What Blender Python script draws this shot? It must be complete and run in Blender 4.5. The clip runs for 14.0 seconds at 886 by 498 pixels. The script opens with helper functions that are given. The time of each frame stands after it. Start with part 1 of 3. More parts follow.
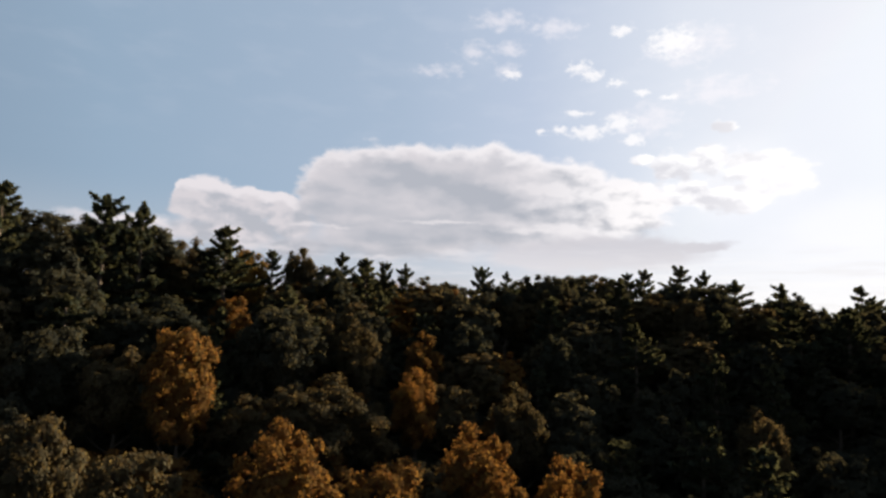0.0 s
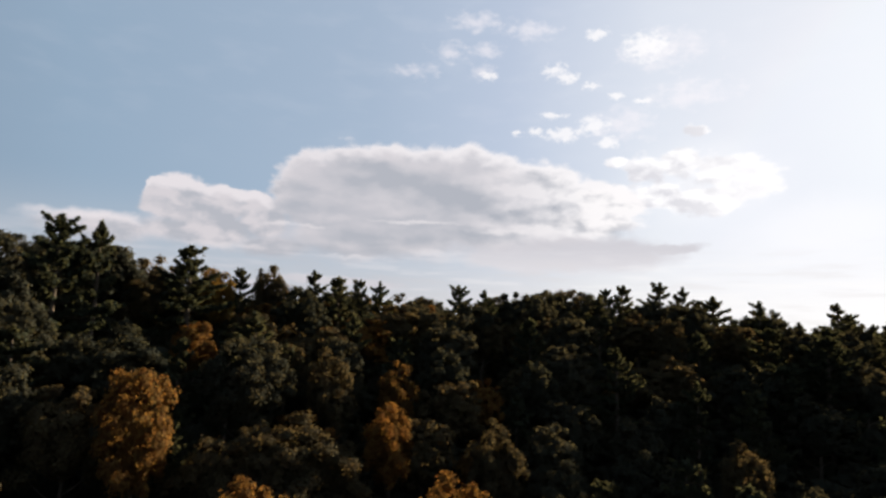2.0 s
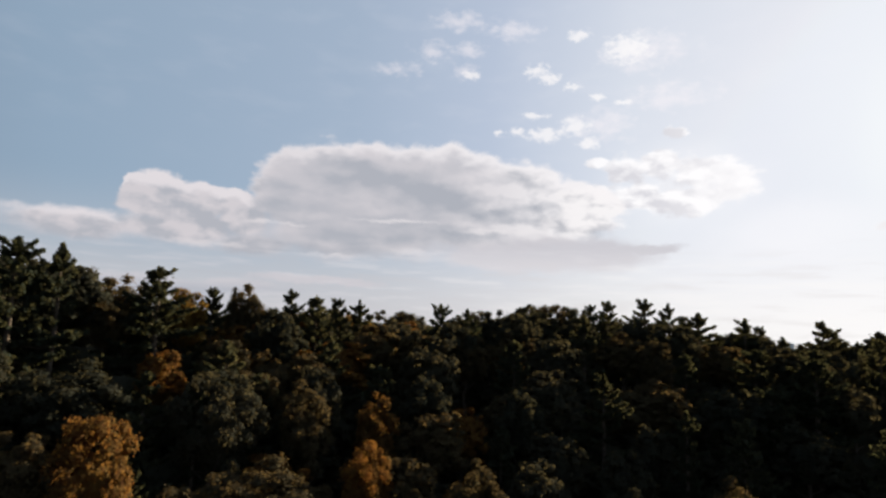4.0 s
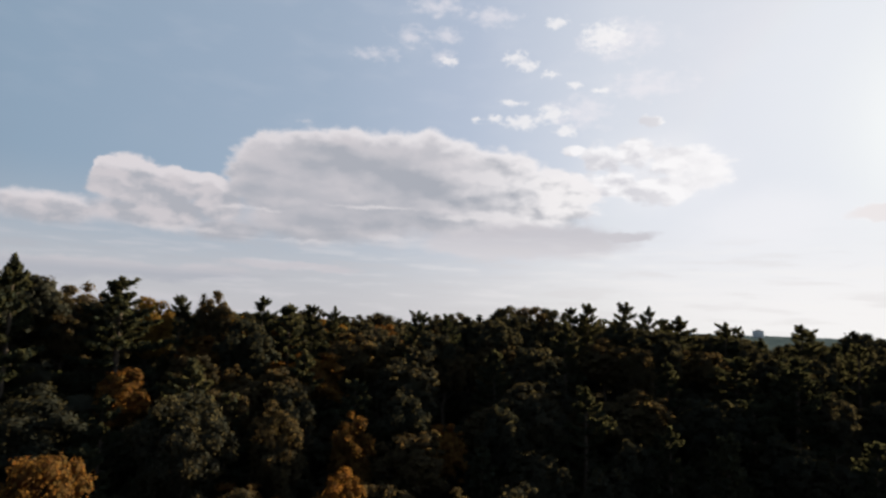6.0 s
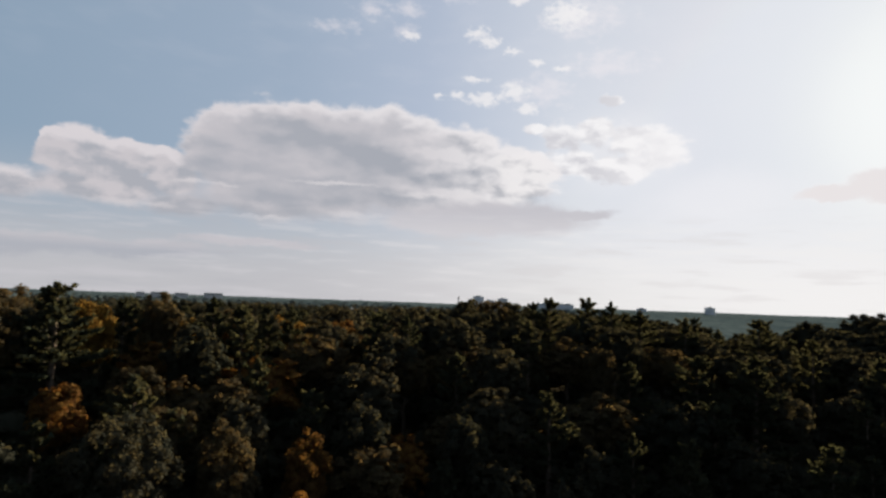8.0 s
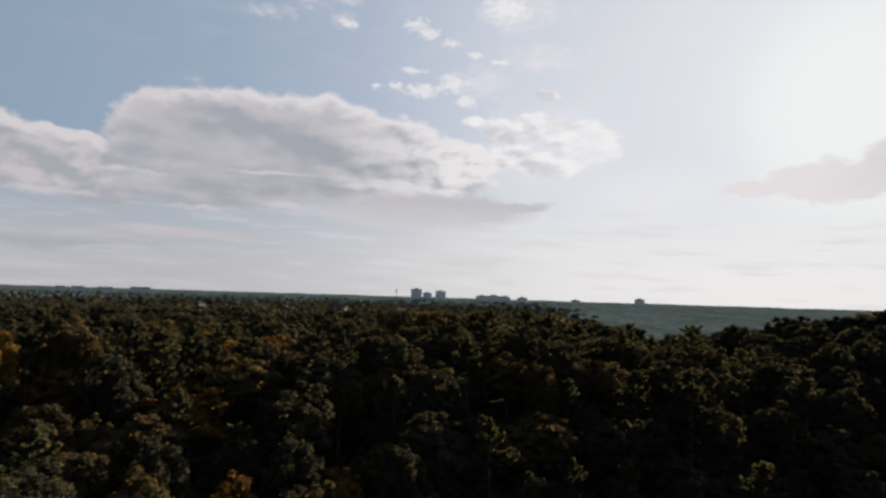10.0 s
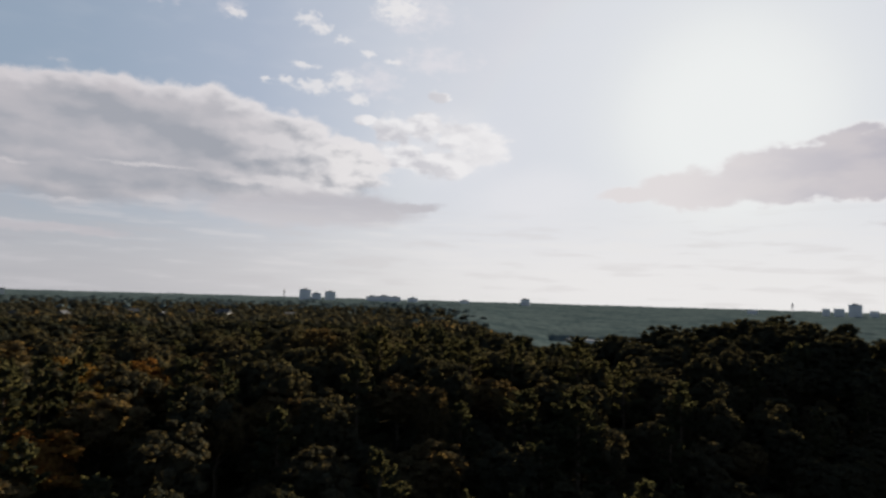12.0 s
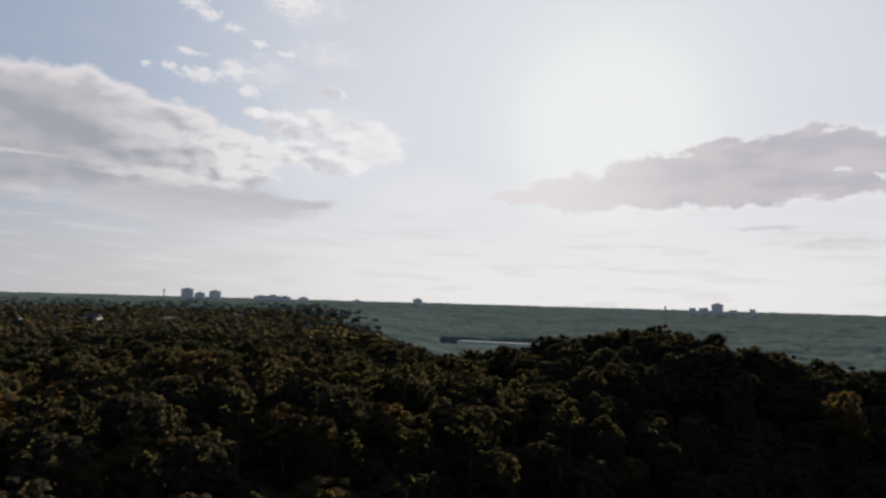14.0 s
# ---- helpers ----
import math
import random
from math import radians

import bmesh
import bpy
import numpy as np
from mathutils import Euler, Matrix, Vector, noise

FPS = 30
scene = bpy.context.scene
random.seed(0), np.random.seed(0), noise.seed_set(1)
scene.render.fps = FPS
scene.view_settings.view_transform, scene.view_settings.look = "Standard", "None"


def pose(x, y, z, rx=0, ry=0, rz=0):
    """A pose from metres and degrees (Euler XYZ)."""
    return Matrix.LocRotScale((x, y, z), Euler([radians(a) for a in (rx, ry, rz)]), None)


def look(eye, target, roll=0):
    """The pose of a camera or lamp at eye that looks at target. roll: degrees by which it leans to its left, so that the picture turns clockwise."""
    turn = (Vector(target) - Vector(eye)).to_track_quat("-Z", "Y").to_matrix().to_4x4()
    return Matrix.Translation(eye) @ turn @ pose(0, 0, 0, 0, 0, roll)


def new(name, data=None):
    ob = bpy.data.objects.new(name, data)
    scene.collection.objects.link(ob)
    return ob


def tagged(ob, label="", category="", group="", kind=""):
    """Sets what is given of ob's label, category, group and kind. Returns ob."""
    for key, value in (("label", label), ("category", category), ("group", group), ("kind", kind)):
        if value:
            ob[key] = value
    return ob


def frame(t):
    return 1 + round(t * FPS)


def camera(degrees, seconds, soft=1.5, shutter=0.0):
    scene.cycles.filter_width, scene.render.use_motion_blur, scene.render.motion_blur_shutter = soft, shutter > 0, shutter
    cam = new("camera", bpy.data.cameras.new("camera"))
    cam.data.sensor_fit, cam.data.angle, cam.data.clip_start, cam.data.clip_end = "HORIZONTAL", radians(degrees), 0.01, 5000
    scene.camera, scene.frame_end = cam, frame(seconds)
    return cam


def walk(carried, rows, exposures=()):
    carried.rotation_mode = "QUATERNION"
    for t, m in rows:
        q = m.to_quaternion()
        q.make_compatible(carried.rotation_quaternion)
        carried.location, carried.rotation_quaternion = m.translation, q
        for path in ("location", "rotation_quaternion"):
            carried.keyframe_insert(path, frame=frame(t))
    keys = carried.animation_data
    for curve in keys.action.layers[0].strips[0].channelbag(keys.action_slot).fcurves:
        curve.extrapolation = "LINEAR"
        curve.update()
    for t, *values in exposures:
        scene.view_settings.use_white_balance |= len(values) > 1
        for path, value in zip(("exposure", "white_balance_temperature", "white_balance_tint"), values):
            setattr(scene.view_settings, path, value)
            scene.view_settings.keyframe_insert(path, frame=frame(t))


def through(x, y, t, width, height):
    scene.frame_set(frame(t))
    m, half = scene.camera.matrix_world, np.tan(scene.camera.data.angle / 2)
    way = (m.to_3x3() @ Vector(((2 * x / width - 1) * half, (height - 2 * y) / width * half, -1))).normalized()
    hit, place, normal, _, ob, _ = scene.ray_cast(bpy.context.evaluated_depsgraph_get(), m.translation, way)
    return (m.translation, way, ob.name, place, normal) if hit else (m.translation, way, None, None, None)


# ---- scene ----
# Camera: a drone that climbs in front of a wooded slope and turns to its right.
cam = camera(70.0, 14.0, soft=2.7, shutter=0.5)
EYE = 35.0
PATH = [
    # seconds, x, y, z above the first eye, yaw, pitch, lean to the right
    (0.0, 0.00, 0.00, 0.00, 0.00, 7.92, -1.87),
    (0.5, -0.06, 0.83, 0.89, -0.46, 7.93, -1.91),
    (1.0, -0.11, 1.61, 1.83, -1.00, 7.96, -1.93),
    (1.5, -0.16, 2.35, 2.81, -1.62, 7.99, -1.92),
    (2.0, -0.23, 3.14, 3.79, -2.24, 8.02, -1.93),
    (2.5, -0.28, 3.93, 4.77, -2.71, 8.04, -1.95),
    (3.0, -0.32, 4.73, 5.77, -3.12, 8.05, -1.98),
    (5.5, -0.47, 8.84, 10.59, -5.43, 7.34, -2.02),
    (6.0, -0.55, 9.66, 11.50, -6.08, 6.87, -2.03),
    (6.5, -0.59, 10.53, 12.46, -6.92, 6.38, -2.06),
    (7.0, -0.54, 11.33, 13.45, -7.87, 5.82, -2.05),
    (7.5, -0.45, 12.10, 14.50, -8.82, 5.22, -2.05),
    (10.0, 0.15, 16.12, 19.98, -15.32, 4.33, -1.72),
    (10.5, 0.33, 17.00, 20.92, -17.93, 4.38, -1.73),
    (11.0, 0.50, 17.88, 21.82, -20.35, 4.43, -1.72),
    (11.5, 0.73, 18.71, 22.74, -22.77, 4.49, -1.68),
    (12.0, 1.02, 19.53, 23.75, -25.19, 4.57, -1.60),
    (12.5, 1.39, 20.29, 24.77, -27.59, 4.63, -1.59),
    (13.0, 1.81, 21.10, 25.83, -30.00, 4.67, -1.58),
    (13.5, 2.23, 22.02, 26.88, -32.42, 4.71, -1.58),
    (14.0, 2.66, 22.96, 28.00, -34.86, 4.74, -1.58),
]


def flown(x, y, z, yaw, pitch, lean):
    a, b = radians(yaw), radians(pitch)
    eye = Vector((x, y, EYE + z))
    return look(eye, eye + 100 * Vector((-math.sin(a) * math.cos(b), math.cos(a) * math.cos(b), math.sin(b))), -lean)


walk(cam, [(t, flown(*row)) for t, *row in PATH], exposures=[(0.0, 1.93), (3.0, 1.87), (5.5, 1.75), (7.5, 1.7), (10.0, 1.6), (12.0, 1.56), (14.0, 1.57)])

# ---- light: a low sun ahead on the right, and a sky with broken cloud ----
SUN_AZ, SUN_EL = 49.6, 15.2
SUN_WAY = Vector((math.sin(radians(SUN_AZ)) * math.cos(radians(SUN_EL)), math.cos(radians(SUN_AZ)) * math.cos(radians(SUN_EL)), math.sin(radians(SUN_EL))))
sun = new("sun", bpy.data.lights.new("sun", "SUN"))
sun.data.energy, sun.data.angle, sun.data.color = 5.0, radians(0.6), (1.0, 0.84, 0.63)
sun.matrix_world = look(SUN_WAY * 300, (0, 0, 0))


class Nodes:
    """Short calls for building a node tree."""

    def __init__(self, tree):
        self.tree = tree
        tree.nodes.clear()

    def put(self, kind):
        return self.tree.nodes.new(kind)

    def feed(self, socket, value):
        if isinstance(value, bpy.types.NodeSocket):
            self.tree.links.new(value, socket)
        elif value is not None:
            socket.default_value = value

    def math(self, op, a, b=None, c=None, clamp=False):
        node = self.put("ShaderNodeMath")
        node.operation, node.use_clamp = op, clamp
        for i, v in enumerate((a, b, c)):
            self.feed(node.inputs[i], v)
        return node.outputs[0]

    def vec(self, op, a, b=None, out=0):
        node = self.put("ShaderNodeVectorMath")
        node.operation = op
        self.feed(node.inputs[0], a)
        self.feed(node.inputs[1], b)
        return node.outputs[out]

    def noise(self, vector, scale, detail=4.0, rough=0.55, out=0):
        node = self.put("ShaderNodeTexNoise")
        self.feed(node.inputs["Vector"], vector)
        node.inputs["Scale"].default_value, node.inputs["Detail"].default_value, node.inputs["Roughness"].default_value = scale, detail, rough
        return node.outputs[out]

    def step(self, value, lo, hi, a=0.0, b=1.0):
        node = self.put("ShaderNodeMapRange")
        node.interpolation_type = "SMOOTHSTEP"
        for i, v in enumerate((value, lo, hi, a, b)):
            self.feed(node.inputs[i], v)
        return node.outputs[0]

    def mix(self, fac, a, b, blend="MIX"):
        node = self.put("ShaderNodeMix")
        node.data_type, node.blend_type = "RGBA", blend
        self.feed(node.inputs[0], fac)
        self.feed(node.inputs[6], a if isinstance(a, bpy.types.NodeSocket) else (*a, 1))
        self.feed(node.inputs[7], b if isinstance(b, bpy.types.NodeSocket) else (*b, 1))
        return node.outputs[2]


# Clouds as soft lobes: azimuth, elevation and half sizes, all in degrees.
BANK = [
    (-7.5, 12.0, 6.4, 5.0), (-3.0, 12.6, 8.0, 4.9), (3.5, 12.6, 8.5, 4.8), (9.5, 12.1, 7.0, 4.3), (15.0, 11.6, 5.6, 2.9), (-4.0, 8.6, 12.0, 2.5), (8.0, 9.8, 12.0, 2.4),
]
HEAD = [
    (-20.9, 10.6, 2.7, 2.4), (-22.2, 11.6, 1.4, 1.2), (-17.6, 10.6, 3.0, 2.0), (-14.9, 11.0, 1.6, 1.2), (-14.0, 9.6, 2.4, 2.0), (-19.0, 8.3, 6.5, 1.5), (-26.5, 8.1, 6.5, 1.5), (-13.0, 7.6, 4.5, 1.2),
]
FOOT = [(-27.0, 3.5, 9.0, 1.0), (-16.0, 3.7, 7.0, 0.8), (-7.0, 4.6, 6.0, 0.5)]
GREYS = [(-2.5, 9.2, 7.5, 0.95), (2.6, 12.6, 4.2, 1.7), (-4.5, 13.8, 4.0, 1.3), (-11.5, 10.6, 2.6, 0.9), (9.0, 11.0, 3.2, 0.6), (-9.0, 7.4, 5.0, 0.6)]
STREAKS = [(-0.5, 10.35, 4.2, 0.22), (-11.5, 9.5, 3.4, 0.25), (-7.0, 6.9, 5.0, 0.3), (2.0, 7.6, 3.2, 0.45), (9.0, 9.7, 5.0, 0.35), (-17.0, 7.3, 5.0, 0.35)]
DRIFT = [
    (41.6, 9.6, 3.2, 0.75), (46.5, 9.8, 4.4, 1.8), (53.0, 10.7, 5.4, 2.6), (59.5, 11.2, 6.4, 3.0), (66.0, 11.5, 6.6, 3.3), (74.0, 10.8, 8.0, 3.2),
]
SCRAP = [(67.5, 5.2, 4.4, 0.65), (62.0, 6.6, 3.0, 0.3)]
STRATUS = [(15.0, 7.7, 8.5, 2.1), (9.0, 7.5, 6.0, 1.5), (22.0, 8.3, 4.0, 0.5)]
CLUSTER = [
    (17.8, 15.7, 1.2, 0.55), (20.5, 15.1, 2.3, 1.4), (23.2, 15.3, 2.1, 1.5), (24.6, 18.1, 1.0, 0.7), (26.5, 14.6, 2.6, 1.8), (29.0, 13.6, 2.2, 1.9), (21.0, 12.6, 3.2, 1.4),
    (25.2, 12.2, 3.6, 1.5), (17.0, 12.4, 3.2, 1.5), (16.0, 10.4, 4.5, 0.8),
]
WISPS = [(2.4, 25.3, 2.6, 1.1), (5.8, 25.5, 2.2, 0.9), (5.6, 23.6, 1.6, 0.9), (-1.0, 23.6, 2.8, 0.8), (5.0, 27.8, 3.6, 1.1), (10.0, 27.0, 2.8, 1.1), (22.0, 24.8, 5.0, 2.0), (18.5, 19.0, 3.5, 2.0), (24.0, 21.0, 5.0, 1.5)]
PUFFS = [
    (12.2, 23.7, 1.2, 0.62), (13.4, 23.1, 1.0, 0.5), (15.6, 22.3, 0.75, 0.34), (17.7, 21.4, 0.8, 0.42), (20.0, 20.8, 0.85, 0.28), (12.0, 19.9, 1.2, 0.32), (8.6, 18.5, 0.45, 0.36),
    (10.4, 18.6, 0.9, 0.34), (13.0, 18.3, 2.1, 0.6), (15.8, 19.0, 1.35, 0.78), (17.0, 17.5, 1.0, 0.52), (20.5, 25.2, 2.2, 1.15), (16.1, 26.5, 0.95, 0.55), (6.1, 23.4, 0.8, 0.5), (-12.8, 12.9, 0.5, 0.3),
]


def build_sky():
    world = bpy.data.worlds.new("sky")
    scene.world = world
    world.use_nodes = True
    n = Nodes(world.node_tree)
    way = n.put("ShaderNodeTexCoord").outputs["Generated"]
    sky = n.put("ShaderNodeTexSky")
    sky.sky_type, sky.sun_disc = "NISHITA", False
    sky.sun_elevation, sky.sun_rotation = radians(SUN_EL), radians(SUN_AZ)
    sky.altitude, sky.air_density, sky.dust_density, sky.ozone_density = 200.0, 1.0, 1.6, 1.2
    split = n.put("ShaderNodeSeparateXYZ")
    n.feed(split.inputs[0], way)
    x, y, z = split.outputs
    deg = 180 / math.pi
    az = n.math("MULTIPLY", n.math("ARCTAN2", x, y), deg)
    el = n.math("MULTIPLY", n.math("ARCSINE", z), deg)
    place = n.put("ShaderNodeCombineXYZ")
    n.feed(place.inputs[0], az)
    n.feed(place.inputs[1], el)
    flat = place.outputs[0]
    tall = n.vec("MULTIPLY", flat, (1.0, 1.7, 1.0))
    # ragged, billowing edges: the place is pushed about by three sizes of noise
    half = (0.5, 0.5, 0.5)
    big = n.vec("MULTIPLY", n.vec("SUBTRACT", n.noise(tall, 0.19, 2.0, 0.5, 1), half), (3.2, 1.5, 0.0))
    small = n.vec("MULTIPLY", n.vec("SUBTRACT", n.noise(tall, 0.62, 5.0, 0.55, 1), half), (1.5, 0.8, 0.0))
    fine = n.vec("MULTIPLY", n.vec("SUBTRACT", n.noise(tall, 1.7, 4.0, 0.6, 1), half), (0.5, 0.28, 0.0))
    near = n.vec("ADD", flat, n.vec("ADD", small, fine))
    moved = n.vec("ADD", near, big)
    billow = n.noise(tall, 0.5, 4.0, 0.48)
    soft = n.noise(n.vec("MULTIPLY", flat, (0.7, 1.9, 1.0)), 0.3, 4.0, 0.5)

    def lobes(rows, place, blend=0.25):
        """How deep inside a cloud a direction lies: 1 at the middle, 0 at the edge, less outside."""
        least = None
        for a, e, ra, re in rows:
            d = n.vec("LENGTH", n.vec("MULTIPLY", n.vec("SUBTRACT", place, (a, e, 0)), (1 / ra, 1 / re, 0)), out=1)
            least = d if least is None else n.math("SMOOTH_MIN", least, d, blend)
        return n.math("SUBTRACT", 1.0, least)

    def above(value, amount):
        """Adds billows to a depth."""
        return n.math("MULTIPLY_ADD", n.math("SUBTRACT", billow, 0.5), amount, value)

    def relief(where, scale, detail, shift):
        """Lit minus shaded sides of billows: density here less density a little towards the sun."""
        return n.math("SUBTRACT", n.noise(where, scale, detail, 0.5), n.noise(n.vec("ADD", where, shift), scale, detail, 0.5))

    sunward = n.math("MULTIPLY", n.math("ARCCOSINE", n.vec("DOT_PRODUCT", way, tuple(SUN_WAY), out=1)), deg)
    K = 2.9  # the background's strength is a tenth

    def c(r, g, b):
        return (r * K, g * K, b * K)

    # clear air: the sky model behind thin high haze, which brightens towards the sun and the horizon
    ramp = n.put("ShaderNodeValToRGB")
    stops = [(0.0, (0.98, 1.0, 0.99)), (7.5, (0.92, 0.94, 0.955)), (12.0, (0.83, 0.855, 0.91)), (18.0, (0.775, 0.80, 0.875)), (28.0, (0.725, 0.765, 0.85)), (40.0, (0.505, 0.575, 0.71)), (52.0, (0.39, 0.48, 0.61)), (75.0, (0.30, 0.405, 0.53)), (115.0, (0.105, 0.15, 0.22))]
    while len(ramp.color_ramp.elements) < len(stops):
        ramp.color_ramp.elements.new(0.5)
    for e, (angle, colour) in zip(ramp.color_ramp.elements, stops):
        e.position, e.color = angle / 120, (*colour, 1)
    n.feed(ramp.inputs[0], n.math("DIVIDE", sunward, 120.0))
    haze = n.mix(1.0, ramp.outputs[0], c(1, 1, 1), "MULTIPLY")
    wide = n.step(sunward, 72.0, 20.0)
    air = n.mix(0.85, n.vec("MINIMUM", n.vec("MULTIPLY", sky.outputs[0], (0.29, 0.29, 0.29)), c(0.9, 0.93, 0.95)), haze)
    low = n.step(el, 13.0, 1.0)
    ahead = n.step(sunward, 60.0, 14.0)
    air = n.mix(n.math("MULTIPLY", low, 0.80), air, n.mix(ahead, c(0.57, 0.57, 0.60), c(0.97, 0.95, 0.945)))
    # mottled high haze and thin wisps
    gauze = n.math("MULTIPLY", n.step(soft, 0.45, 0.75), n.step(el, 12.0, 20.0, 0.0, 0.10))
    air = n.mix(gauze, air, n.mix(wide, c(0.52, 0.56, 0.66), c(0.88, 0.88, 0.92)))
    wisp = n.noise(n.vec("ADD", tall, (31.0, 7.0, 0.0)), 0.8, 5.0, 0.55)
    cover = n.step(n.math("MULTIPLY_ADD", n.math("SUBTRACT", wisp, 0.5), 2.2, lobes(WISPS, near)), 0.0, 1.1)
    air = n.mix(n.math("MULTIPLY", cover, 0.62), air, n.mix(wide, c(0.70, 0.68, 0.74), c(0.90, 0.87, 0.91)))
    torn = n.noise(n.vec("ADD", n.vec("MULTIPLY", flat, (1.0, 1.5, 1.0)), (11.0, 3.0, 0.0)), 1.5, 4.0, 0.55)
    cover = n.step(n.math("MULTIPLY_ADD", n.math("SUBTRACT", torn, 0.5), 2.4, lobes(PUFFS, near)), -0.25, 0.75)
    air = n.mix(n.math("MULTIPLY", cover, 0.78), air, n.mix(wide, c(0.78, 0.75, 0.78), c(0.98, 0.96, 0.965)))
    # a bright veil to the sunward side of the bank, with a crowd of small heads and grey undersides in it
    cover = n.step(lobes([(25.5, 13.5, 8.5, 5.0), (33.0, 9.5, 9.0, 3.5)], moved), 0.0, 0.8)
    air = n.mix(n.math("MULTIPLY", cover, 0.45), air, c(0.95, 0.94, 0.97))
    curled = n.vec("ADD", tall, n.vec("MULTIPLY", small, (1.2, 1.6, 0.0)))
    heaps = relief(curled, 0.36, 3.0, (0.9, 1.0, 0.0))
    heads = above(lobes(CLUSTER, near), 1.3)
    shade = n.math("MULTIPLY", n.math("MULTIPLY_ADD", heaps, -4.0, 0.45, clamp=True), n.step(az, 31.0, 22.0, 0.2, 1.0))
    air = n.mix(n.math("MULTIPLY", n.step(heads, -0.05, 0.36), 0.88), air, n.mix(shade, c(1.0, 0.98, 0.99), c(0.69, 0.68, 0.72)))
    # banks low over the horizon
    foot = above(lobes(FOOT, moved), 0.8)
    air = n.mix(n.math("MULTIPLY", n.step(foot, -0.15, 0.45), 0.9), air, n.mix(n.step(el, 3.3, 4.4), c(0.40, 0.43, 0.50), c(0.60, 0.58, 0.62)))
    # the long grey bank: bright rim, lilac-grey body with darker hollows and bright streaks
    hollow = n.step(above(lobes(GREYS, moved, 0.1), 0.8), -0.7, 0.8)
    bright = n.step(above(lobes(STREAKS, near, 0.1), 1.2), -0.1, 0.8)
    sunny = n.step(az, 2.0, 17.0)
    swell = relief(n.vec("MULTIPLY", n.vec("ADD", flat, small), (0.55, 1.6, 1.0)), 0.26, 2.0, (0.8, 1.3, 0.0))
    rounded = n.step(az, -11.0, -15.0)
    rows = BANK + HEAD
    field = above(lobes(rows, moved), 0.38)
    behind = above(lobes(rows, n.vec("ADD", moved, (0.3, 0.75, 0.0))), 0.38)
    cover = n.step(field, -0.03, n.step(el, 12.0, 7.0, 0.13, 0.62))
    amount = n.math("MULTIPLY_ADD", sunny, -1.8, n.math("MULTIPLY_ADD", rounded, -3.4, -0.6))
    tone = n.math("MULTIPLY_ADD", heaps, amount, n.math("MULTIPLY_ADD", swell, -1.7, n.math("MULTIPLY_ADD", hollow, 0.55, 0.42)))
    tone = n.math("ADD", n.math("MULTIPLY_ADD", sunny, -0.30, tone), n.math("MULTIPLY", n.math("SUBTRACT", 10.0, el), n.math("MULTIPLY", rounded, 0.06)), clamp=True)
    body = n.mix(tone, n.mix(wide, c(0.645, 0.605, 0.63), n.mix(sunny, c(0.69, 0.665, 0.69), c(0.95, 0.925, 0.93))), n.mix(wide, c(0.45, 0.455, 0.50), c(0.385, 0.405, 0.455)))
    body = n.mix(n.math("MULTIPLY", bright, 0.7), body, n.mix(wide, c(0.75, 0.70, 0.715), c(0.85, 0.82, 0.83)))
    body = n.mix(n.step(behind, 0.22, -0.06, 0.0, 0.95), body, n.mix(wide, c(0.77, 0.72, 0.74), c(0.94, 0.91, 0.92)))
    air = n.mix(n.math("MULTIPLY", cover, 0.93), air, body)
    # a flat grey sheet below it
    cover = n.step(above(lobes(STRATUS, moved), 0.4), -0.05, 0.45)
    air = n.mix(n.math("MULTIPLY", cover, 0.88), air, n.mix(n.step(el, 6.0, 8.8), c(0.69, 0.67, 0.70), c(0.585, 0.57, 0.61)))
    # the sun's own brightness through thin cloud
    air = n.mix(n.step(sunward, 10.0, 3.5, 0.0, 0.95), air, c(0.99, 1.01, 1.01))
    # the drifting cloud under the sun, its far end darker, with a bright upper rim
    field = above(lobes(DRIFT, moved), 0.45)
    field = n.math("SUBTRACT", field, n.step(above(lobes([(67.2, 11.0, 1.7, 0.5), (70.5, 10.3, 1.6, 0.4)], near), 2.2), 0.0, 0.7, 0.0, 1.0))
    body = n.mix(n.step(az, 44.0, 62.0), c(0.875, 0.83, 0.835), n.mix(n.step(soft, 0.35, 0.65), c(0.67, 0.63, 0.66), c(0.56, 0.54, 0.60)))
    body = n.mix(n.step(above(field, 0.4), 0.0, 0.22), c(0.98, 0.96, 0.97), body)
    air = n.mix(n.math("MULTIPLY", n.step(field, -0.04, n.step(az, 46.0, 58.0, 0.36, 0.16)), 0.95), air, body)
    air = n.mix(n.math("MULTIPLY", n.step(above(lobes(SCRAP, near), 0.7), 0.0, 0.6), 0.7), air, c(0.70, 0.675, 0.70))
    # thin streaks and brightness near the horizon
    air = n.mix(n.math("MULTIPLY", n.step(el, 7.0, 0.0), 0.55), air, n.mix(ahead, c(0.59, 0.57, 0.585), c(0.98, 0.955, 0.935)))
    thin = n.noise(n.vec("MULTIPLY", flat, (0.12, 1.0, 1.0)), 1.1, 4.0, 0.55)
    band = n.step(el, 9.5, 5.0, 0.0, 0.36)
    air = n.mix(n.math("MULTIPLY", band, n.step(thin, 0.50, 0.66)), air, n.mix(wide, c(0.66, 0.64, 0.68), c(0.95, 0.93, 0.92)))
    air = n.mix(n.math("MULTIPLY", band, n.step(thin, 0.49, 0.34)), air, n.mix(wide, c(0.47, 0.475, 0.52), c(0.75, 0.72, 0.72)))
    # unseen broken cloud, added round the remaining sky to set the fill light
    aside = n.step(n.math("ABSOLUTE", n.math("SUBTRACT", az, 20.0)), 70.0, 100.0)
    over = n.step(el, 36.0, 60.0)
    heap = n.step(n.noise(n.vec("MULTIPLY", way, (1.0, 1.0, 2.2)), 3.2, 5.0, 0.55), 0.50, 0.64)
